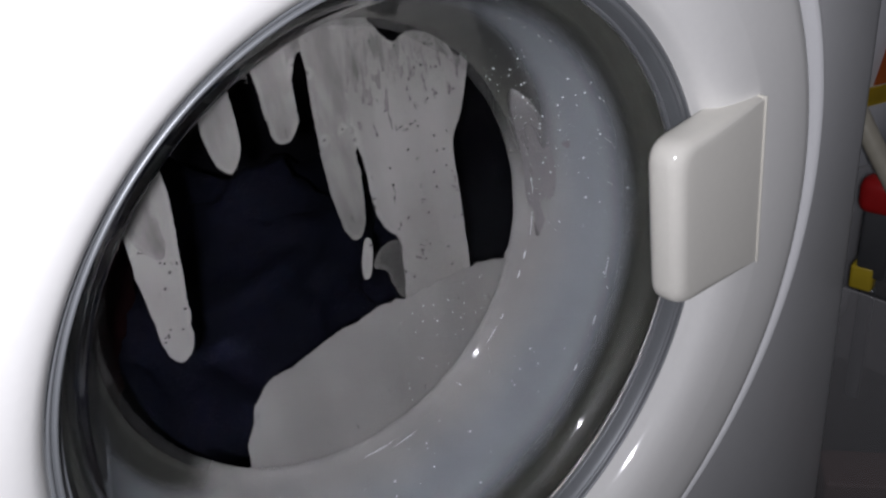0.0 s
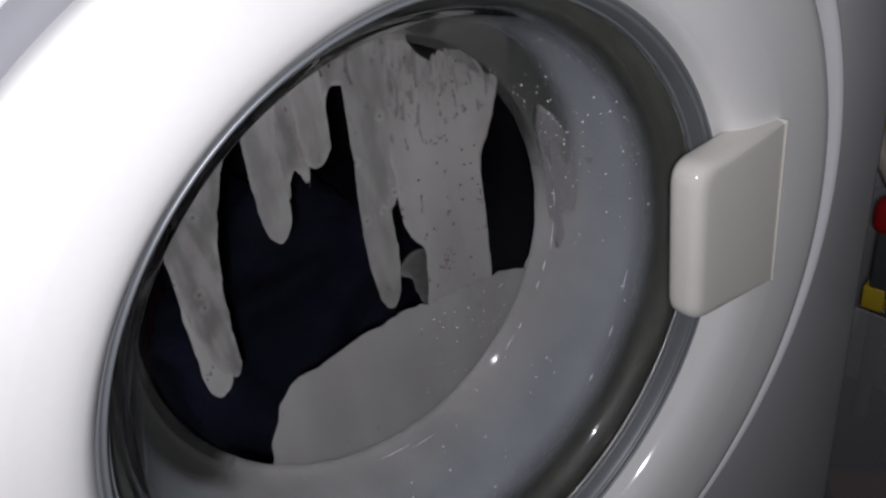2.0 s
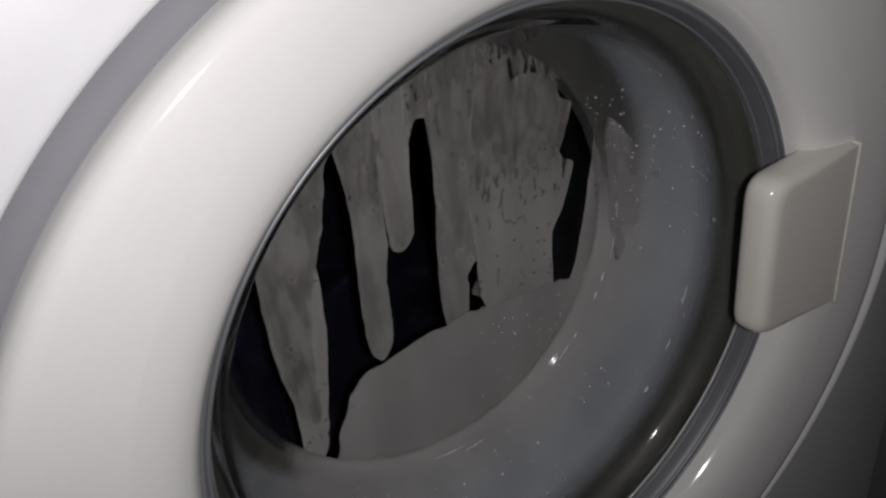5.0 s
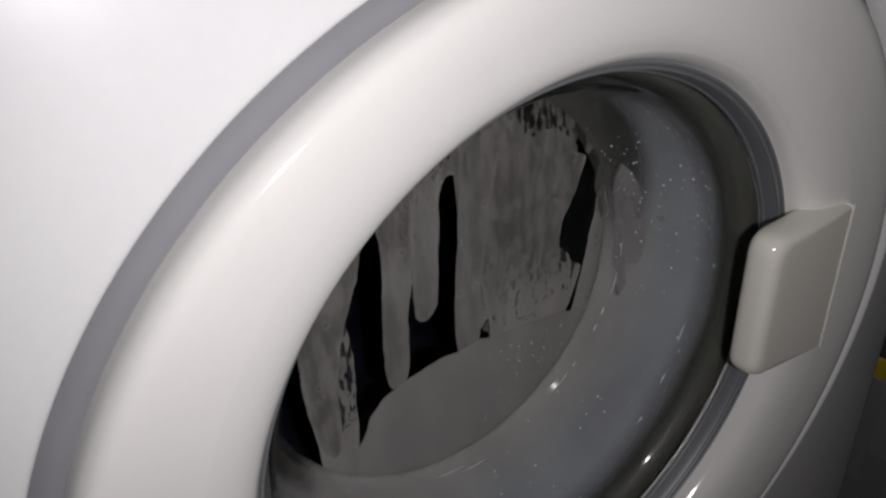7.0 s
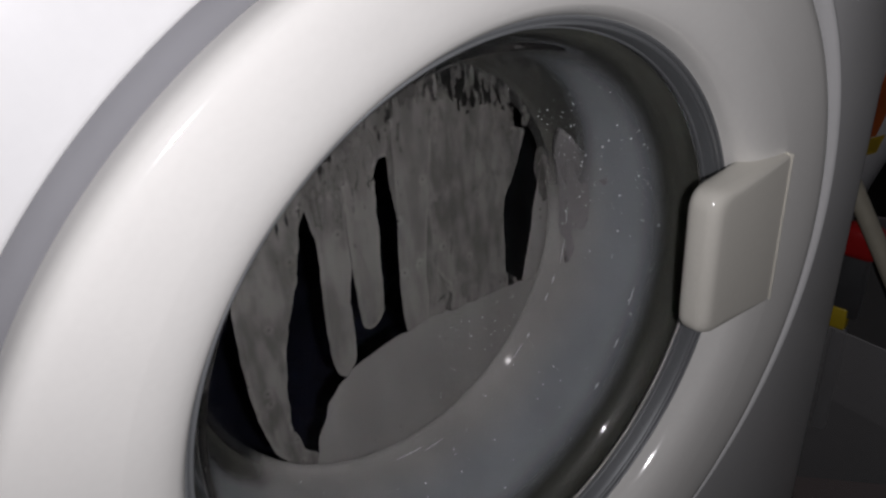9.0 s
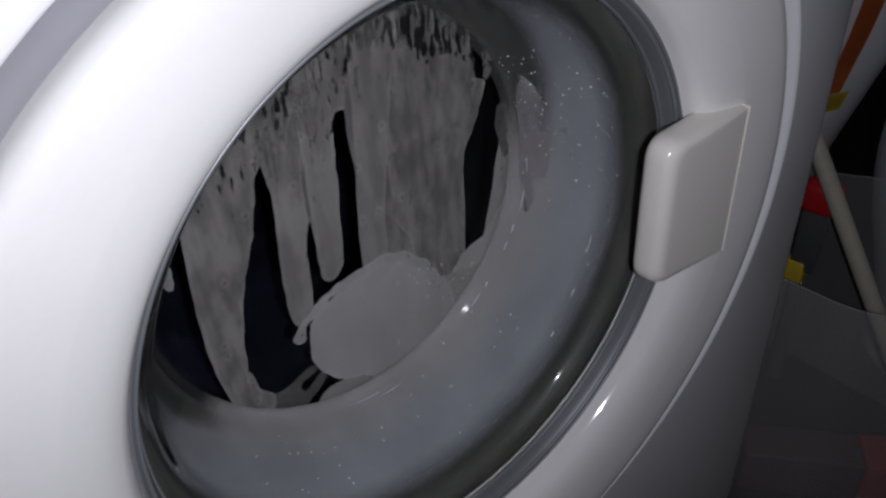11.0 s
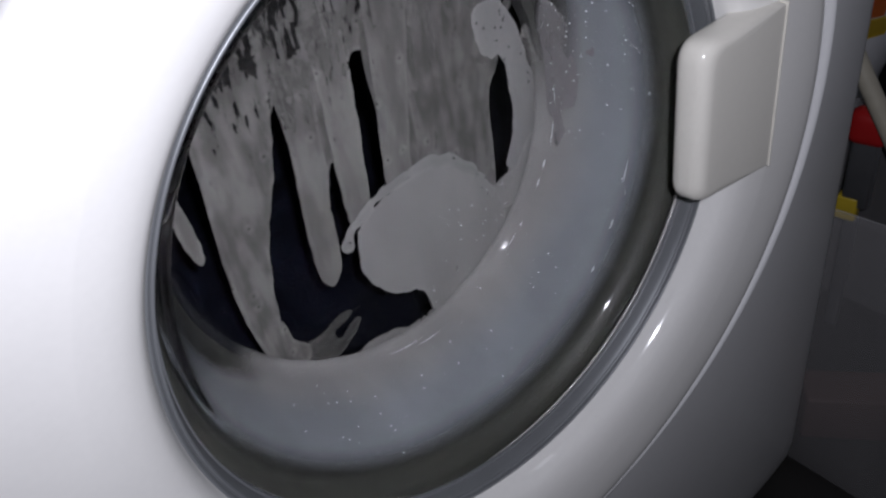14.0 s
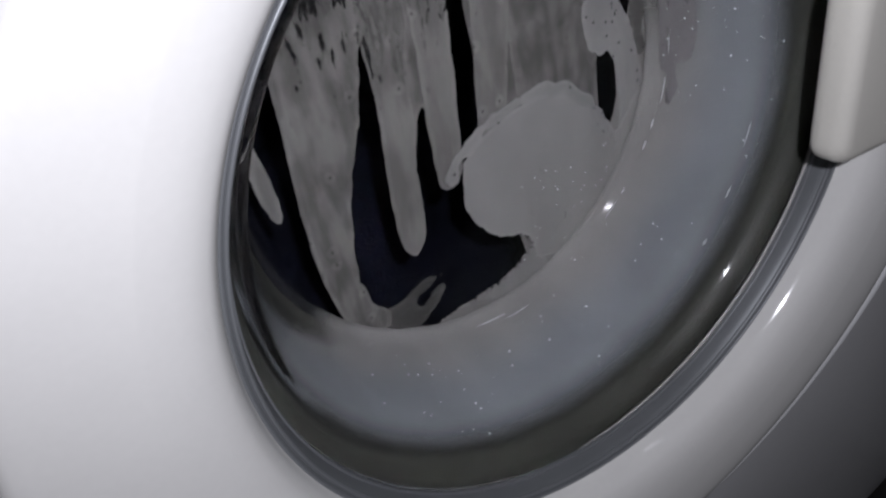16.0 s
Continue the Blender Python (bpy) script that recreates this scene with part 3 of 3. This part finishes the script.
foam("foam_curtain", "thin drained curtain of foam clinging to the glass", CURTAIN,
     [(0, 0, 0), (3, 1, -4), (5.5, 1, -10), (9, 1, -18), (12, 1, -22), (16, 2, -28)], thin=92, group=RUN, material=THIN)
foam("foam_film", "grey see-through flap of foam in the gap beside the curtain",
     [(18, -13), (24, -6), (34, -6), (42, -20), (40, -42), (30, -38), (26, -28), (24, -19)],
     [(0, 0, 0), (3, 1, -3), (5.5, 4, -14), (9, 4, -22), (11.5, 4, -40), (16, 4, -60)], group=RUN, material=FILM)
foam("foam_streak", "rounded finger of foam beside the edge of the glass",
     [(106, 32), (111, 24), (119, -15), (116, -44), (101, -66), (82, -58), (86, -48), (92, -28), (97, -6), (102, 18)],
     [(0, 50, 40), (3, 40, 34), (4.2, 16, 16), (5.5, 1, 4), (9, -1, -3), (12, 0, -12), (13, -1, -8), (14, -2, 0), (16, -2, 6)], wobble=1.2, group=RUN)
foam("foam_web", "web of foam between the tall finger and the curtain", [(10, 170), (44, 170), (42, 80), (38, 44), (27, 49), (18, 44), (12, 80)],
     [(0, 0, 0), (1.5, 1, -16), (3, -1, -34), (4.2, -1, -48), (5.5, -1, -62), (7.5, -1, -78), (9, -1, -95), (16, 0, -102)], thin=150, group=RUN, material=THIN)
foam("foam_web", "web of foam between two fingers", [(-42, 150), (-6, 150), (-8, 80), (-14, 24), (-20, 32), (-28, 22), (-40, 80)],
     [(0, 0, 70), (1.5, 0, 34), (3, 0, 19), (5.5, 0, 0), (9, 0, -17), (12, 0, -24), (16, 0, -22)], thin=66, group=RUN, material=THIN)
foam("foam_web", "thin web of foam between two streaks", [(-22, 150), (30, 150), (24, 100), (14, 62), (10, 70), (2, 72), (-4, 64), (-18, 100)],
     [(0, 6, 24), (1.5, 2, 17), (3, 2, 14), (5.5, 0, 0), (9, 0, -9), (12, 0, -16), (16, 0, -19)], thin=66, group=RUN, material=THIN)
foam("foam_patch", "small foot of thin foam at the bottom of the glass",
     [(-73, -88), (-63, -81), (-50, -80), (-44, -78), (-36, -75), (-26, -77), (-35, -80), (-42, -84), (-39, -89), (-29, -82), (-26, -85), (-34, -94), (-41, -98), (-46, -99), (-62, -90)],
     [(0, 6, -34), (9, 3, -20), (11.5, 0, 0), (16, 0, 1)], wobble=1.0, group=RUN, material=FILM)


def foam_shell(a0, a1):
    """Suds between the bowl's side and the gasket, from angle a0 to a1 (degrees)."""
    side = [(0.1285, 0.0270), (0.1268, 0.0345), (0.1254, 0.0400), (0.1211, 0.0570), (0.1170, 0.0735), (0.1140, 0.0830), (0.1118, 0.0885), (0.1090, 0.0912), (0.1065, 0.0926)]
    bm = bmesh.new()
    grid = []
    n = 190
    for i in range(n + 1):
        a = radians(a0 + (a1 - a0) * i / n)
        ring = []
        for j, (r, y) in enumerate(side):
            d = 0.0006 * noise.noise(Vector((a * 9, y * 90, 1.0)))
            rr = r + d
            ring.append(bm.verts.new((rr * math.cos(a), y, rr * math.sin(a))))
        grid.append(ring)
    for p, q in zip(grid, grid[1:]):
        for j in range(len(side) - 1):
            bm.faces.new((p[j], p[j + 1], q[j + 1], q[j]))
    bmesh.ops.recalc_face_normals(bm, faces=bm.faces[:])
    bmesh.ops.solidify(bm, geom=bm.faces[:], thickness=0.0008)
    return bm


suds = part("suds_ring", foam_shell(-180, 180), SUDS)
suds.location = (0, 0, ZC)
tagged(suds, "bluish-white suds pressed between the glass bowl and rubber gasket", "soap foam")


def clump(name, label, a0, a1, y0, y1, seed, material):
    """A thicker clump of foam on the bowl's side, between two angles and two depths, with a ragged round outline."""
    bm = bmesh.new()
    edge = bm.verts.layers.float.new("edge")
    n = 40
    ca, cy = radians(a0 + a1) / 2, (y0 + y1) / 2
    ra, ry = radians(a1 - a0) / 2, (y1 - y0) / 2
    rings = []
    for k, (s, lift) in enumerate(((0.0, 0.0), (0.5, 0.0), (0.85, 0.0), (1.0, 0.0004), (0.95, 0.0008))):
        ring = []
        for i in range(n):
            u = 2 * math.pi * i / n
            f = s * (1 + 0.16 * noise.noise(Vector((math.cos(u) * 1.5, math.sin(u) * 1.5, seed))))
            a, y = ca + ra * f * math.cos(u), cy + ry * f * math.sin(u)
            r = np.interp(y, [0.0345, 0.040, 0.057, 0.0735, 0.083, 0.0885], [0.1262, 0.1247, 0.1204, 0.1163, 0.1131, 0.1108]) + lift
            ring.append(bm.verts.new((r * math.cos(a), y, r * math.sin(a))))
            ring[-1][edge] = 6.0 * (1 - s)
        rings.append(ring)
    for p, q in zip(rings, rings[1:]):
        for i in range(n):
            bm.faces.new((p[i], p[(i + 1) % n], q[(i + 1) % n], q[i]))
    bmesh.ops.remove_doubles(bm, verts=bm.verts, dist=1e-6)
    ob = part(name, bm, material)
    ob.location = (0, 0, ZC)
    return tagged(ob, label, "soap foam", "clumps of foam on the bowl's side")


clump("foam_clump", "long pale crescent of foam on the side of the glass bowl", -19, 27, 0.069, 0.089, 1.0, CRESCENT)
clump("foam_clump", "small pale clump of foam on the side of the glass bowl", 7, 16, 0.058, 0.070, 7.0, CRESCENT)


def droplets():
    """Fine drops and bubbles on the inside of the glass that catch the lamp, and white arcs standing in for its
    reflections.
    """
    bm = bmesh.new()
    rnd = random.Random(5)
    for i in range(400):
        if rnd.random() < 0.32:
            a = radians(rnd.gauss(17, 13))
        else:
            a = radians(rnd.uniform(-140, 55))
        y = rnd.uniform(0.028, 0.084)
        r = np.interp(y, [0.018, 0.023, 0.038, 0.056, 0.072, 0.082], [0.1262, 0.1240, 0.1205, 0.1160, 0.1120, 0.1085])
        size = 0.00012 + 0.00046 * rnd.random() ** 4
        m = Matrix.Translation((r * math.cos(a), y, r * math.sin(a)))
        bmesh.ops.create_icosphere(bm, subdivisions=1, radius=size, matrix=m)
    for i in range(60):
        x, z = rnd.uniform(18, 98) / 1000, rnd.uniform(-104, -45) / 1000
        if math.hypot(x, z) < 0.1:
            bmesh.ops.create_icosphere(bm, subdivisions=1, radius=0.0002 + 0.0002 * rnd.random(), matrix=Matrix.Translation((x, 0.0894, z)))
    # white arcs drawn where the lamp's reflections run along the bowl
    for a0, a1, r, y, w in ((-101, -91, 0.1075, 0.0822, 0.00022), (-92, -84, 0.1090, 0.0800, 0.0002), (-52, -46, 0.1075, 0.0822, 0.0002), (-44, -42, 0.1078, 0.0818, 0.0003),
                            (-31, -28, 0.1080, 0.0815, 0.0003), (-25, -22, 0.1082, 0.0812, 0.0004), (-18, -10, 0.1088, 0.0800, 0.00018), (-5, 1, 0.1090, 0.0797, 0.00015),
                            (-22, -16, 0.1206, 0.036, 0.0002), (-34, -31, 0.1208, 0.035, 0.0003), (-46, -44, 0.1209, 0.034, 0.0004)):
        rings = []
        for i in range(13):
            a = radians(a0 + (a1 - a0) * i / 12)
            f = w * math.sin(math.pi * (i + 0.3) / 12.6)
            rings.append([bm.verts.new(((r + f * math.cos(k)) * math.cos(a), y + f * math.sin(k), (r + f * math.cos(k)) * math.sin(a))) for k in (0, 1.57, 3.14, 4.71)])
        for p, q in zip(rings, rings[1:]):
            for k in range(4):
                bm.faces.new((p[k], p[(k + 1) % 4], q[(k + 1) % 4], q[k]))
    return bm


DROP_AND_GLINT = shader("droplet_and_glint", (0.9, 0.93, 0.95), 0.12, vary=0.02, spec=0.9)
drops = part("droplets", droplets(), DROP_AND_GLINT)
drops.location = (0, 0, ZC)
tagged(drops, "fine droplets scattered over the glass bowl, with white arcs drawn as glints", "droplets", kind="stuff")


# ---- room ----
TILE = shader("floor_tile", (0.025, 0.024, 0.023), 0.45, bump=0.1, scale=30, vary=0.15)
WALL = shader("wall_paint", (0.36, 0.36, 0.35), 0.7, bump=0.1, scale=60, vary=0.06)


def slab(name, dims, mat):
    bm = bmesh.new()
    box(bm, *dims)
    ob = part(name, bm, mat, smooth=False)
    return tagged(ob, kind="structure")


slab("floor", (-1.2, 1.6, -1.6, 0.75, -0.1, -0.001), TILE)
slab("wall_north", (-1.2, 1.6, 0.76, 0.86, 0, 2.4), WALL)
slab("wall_south", (-1.2, 1.6, -1.7, -1.601, 0, 2.4), WALL)
slab("wall_west", (-1.3, -1.201, -1.7, 0.86, 0, 2.4), WALL)
slab("wall_east", (1.601, 1.7, -1.7, 0.86, 0, 2.4), WALL)
slab("ceiling", (-1.3, 1.7, -1.7, 0.86, 2.401, 2.5), WALL)


# ---- beside the machine ----
CREAM = shader("cream_stick", (0.60, 0.56, 0.45), 0.4, bump=0.05, scale=120, vary=0.1)
RED = shader("red_plastic", (0.55, 0.02, 0.02), 0.35, vary=0.1)
DULLRED = shader("dull_red_print", (0.40, 0.04, 0.03), 0.6, vary=0.15)
YELLOW = shader("yellow_plastic", (0.75, 0.55, 0.04), 0.4, vary=0.1)
ORANGE = shader("orange_print", (0.65, 0.16, 0.03), 0.4, vary=0.1)
POT = shader("white_pail", (0.82, 0.83, 0.85), 0.3, vary=0.05)
GREYMETAL = shader("grey_blade", (0.35, 0.36, 0.38), 0.3, metal=0.8, vary=0.1)
CARTON = shader("carton", (0.12, 0.062, 0.052), 0.6, vary=0.1)


def bag_material():
    m = bpy.data.materials.new("clear_bag")
    m.use_nodes = True
    t = m.node_tree
    b = t.nodes["Principled BSDF"]
    b.inputs["Base Color"].default_value = (0.60, 0.59, 0.60, 1)
    b.inputs["Roughness"].default_value = 0.2
    tr = t.nodes.new("ShaderNodeBsdfTransparent")
    ms = t.nodes.new("ShaderNodeMixShader")
    ms.inputs[0].default_value = 0.74
    t.links.new(b.outputs[0], ms.inputs[1])
    t.links.new(tr.outputs[0], ms.inputs[2])
    t.links.new(ms.outputs[0], t.nodes["Material Output"].inputs["Surface"])
    return m


BAG = bag_material()


def tube(points, radius, n=16):
    bm = bmesh.new()
    rings = []
    for i, p in enumerate(points):
        d = (Vector(points[min(i + 1, len(points) - 1)]) - Vector(points[max(i - 1, 0)])).normalized()
        u = d.cross(Vector((1, 0, 0.2))).normalized()
        w = d.cross(u)
        rings.append([bm.verts.new(Vector(p) + radius * (u * math.cos(2 * math.pi * k / n) + w * math.sin(2 * math.pi * k / n))) for k in range(n)])
    for p, q in zip(rings, rings[1:]):
        for k in range(n):
            bm.faces.new((p[k], p[(k + 1) % n], q[(k + 1) % n], q[k]))
    bm.faces.new(rings[0])
    bm.faces.new(rings[-1])
    return bm


ob = part("broomstick", tube([(0.468, 0.235, 0.51), (0.470, 0.16, 0.42), (0.474, 0.085, 0.297), (0.477, 0.0, 0.165), (0.480, -0.1, 0.009)], 0.0078), CREAM)
tagged(ob, "cream-painted wooden broomstick leaning beside the machine", "broomstick")


def rounded_box(x0, x1, y0, y1, z0, z1, r):
    bm = bmesh.new()
    box(bm, x0, x1, y0, y1, z0, z1)
    bmesh.ops.bevel(bm, geom=bm.edges[:], offset=r, segments=4, profile=0.5, affect="EDGES")
    return bm


brush = part("scraper", rounded_box(-0.006, 0.006, -0.012, 0.012, -0.075, 0.0, 0.003), GREYMETAL)
brush.matrix_basis = pose(0.490, 0.078, ZC - 0.196, 0, 0, 10)
part("grip", rounded_box(-0.012, 0.012, -0.020, 0.018, -0.008, 0.027, 0.0105), RED, brush, "red plastic grip")
part("tip", rounded_box(-0.007, 0.007, -0.004, 0.016, -0.090, -0.064, 0.003), YELLOW, brush, "yellow plastic tip")
part("shaft", rounded_box(-0.004, 0.004, -0.006, 0.006, -0.224, -0.088, 0.002), GREYMETAL, brush)
tagged(brush, "small scraper with a red grip and yellow tip", "scraper")


def pail(cx, cy, base, profile, name, label, category, mat):
    bm = bmesh.new()
    n = 64
    rings = [[bm.verts.new((r * math.cos(2 * math.pi * i / n), r * math.sin(2 * math.pi * i / n), z)) for i in range(n)] for r, z in rounded(profile, 4)]
    for p, q in zip(rings, rings[1:]):
        for i in range(n):
            bm.faces.new((p[i], p[(i + 1) % n], q[(i + 1) % n], q[i]))
    bm.faces.new(rings[0])
    bm.faces.new(rings[-1])
    ob = part(name, bm, mat)
    ob.location = (cx, cy, base)
    return tagged(ob, label, category)


pail(0.66, -0.015, 0.0, [(0.070, 0.0), (0.072, 0.06), (0.085, 0.12), (0.104, 0.19), (0.112, 0.26), (0.106, 0.33), (0.085, 0.38), (0.05, 0.40)], "laundry_pail",
     "white rounded plastic pail standing on the floor", "pail", POT)
tub = pail(0.60, 0.24, 0.0, [(0.085, 0.0), (0.09, 0.10), (0.10, 0.20), (0.128, 0.30), (0.155, 0.40), (0.16, 0.52), (0.15, 0.56)], "detergent_drum",
           "white plastic detergent drum with an orange label", "drum", POT)
def band(z0, z1, a0, a1):
    """A printed strip that wraps round the drum's side."""
    bm = bmesh.new()
    n, k = 14, 6
    cols = []
    for i in range(n + 1):
        a = radians(a0 + (a1 - a0) * i / n)
        col = []
        for j in range(k + 1):
            z = z0 + (z1 - z0) * j / k
            r = float(np.interp(z, [0.20, 0.30, 0.40, 0.52], [0.10, 0.128, 0.155, 0.16])) + 0.005
            col.append(bm.verts.new((r * math.cos(a), r * math.sin(a), z)))
        cols.append(col)
    for p, q in zip(cols, cols[1:]):
        for j in range(k):
            bm.faces.new((p[j], q[j], q[j + 1], p[j + 1]))
    bmesh.ops.solidify(bm, geom=bm.faces[:], thickness=-0.001)
    return bm


part("label", band(0.318, 0.50, 241, 249), ORANGE, tub, "orange printed label")
part("stripe", band(0.296, 0.317, 239, 254), YELLOW, tub, "yellow stripe under the label")

box_ob = part("carton", rounded_box(-0.07, 0.035, -0.02, 0.02, 0.0, 0.05, 0.003), CARTON)
box_ob.matrix_basis = pose(0.400, -0.02, 0.001, 0, 0, -50)
part("end_panel", rounded_box(0.036, 0.062, -0.021, 0.021, 0.0, 0.051, 0.003), DULLRED, box_ob, "red carton end")
part("strip", rounded_box(0.0365, 0.0615, -0.0216, 0.0216, 0.001, 0.008, 0.001), POT, box_ob, "white strip along the carton's foot")
tagged(box_ob, "reddish carton with a red end inside a clear bag", "carton")


def bag():
    bm = bmesh.new()
    n, k = 60, 16
    rings = []
    for j in range(k + 1):
        u = j / k
        ring = []
        for i in range(n):
            a = 2 * math.pi * i / n
            f = 1 + 0.10 * noise.noise(Vector((math.cos(a) * 2.5, math.sin(a) * 2.5, u * 1.2))) + 0.03 * math.sin(a * 9 + 2 * u)
            r = (0.125 - 0.035 * u) * f
            ring.append(bm.verts.new((0.435 + min(r * 1.1 * math.cos(a), 0.108), 0.02 + r * 1.3 * math.sin(a), 0.004 + 0.252 * u + 0.012 * u * noise.noise(Vector((a * 2, 5, 0))))))
        rings.append(ring)
    for p, q in zip(rings, rings[1:]):
        for i in range(n):
            bm.faces.new((p[i], p[(i + 1) % n], q[(i + 1) % n], q[i]))
    for v in bm.verts:
        v.co.x = max(v.co.x, 0.3115)
    return bm


ob = part("plastic_bag", bag(), BAG)
top = [v.co.copy() for v in ob.data.vertices][-60:]
part("hem", tube([tuple(p) for p in top + top[:1]], 0.0007, 6), BAG, ob, "pale rolled hem")
tagged(ob, "crumpled clear plastic bag standing open beside the machine", "bag")


def motions():
    walk(cam, PATH, EXPOSURES)
    for ob, rows in MOVES:
        walk(ob, rows)


motions()
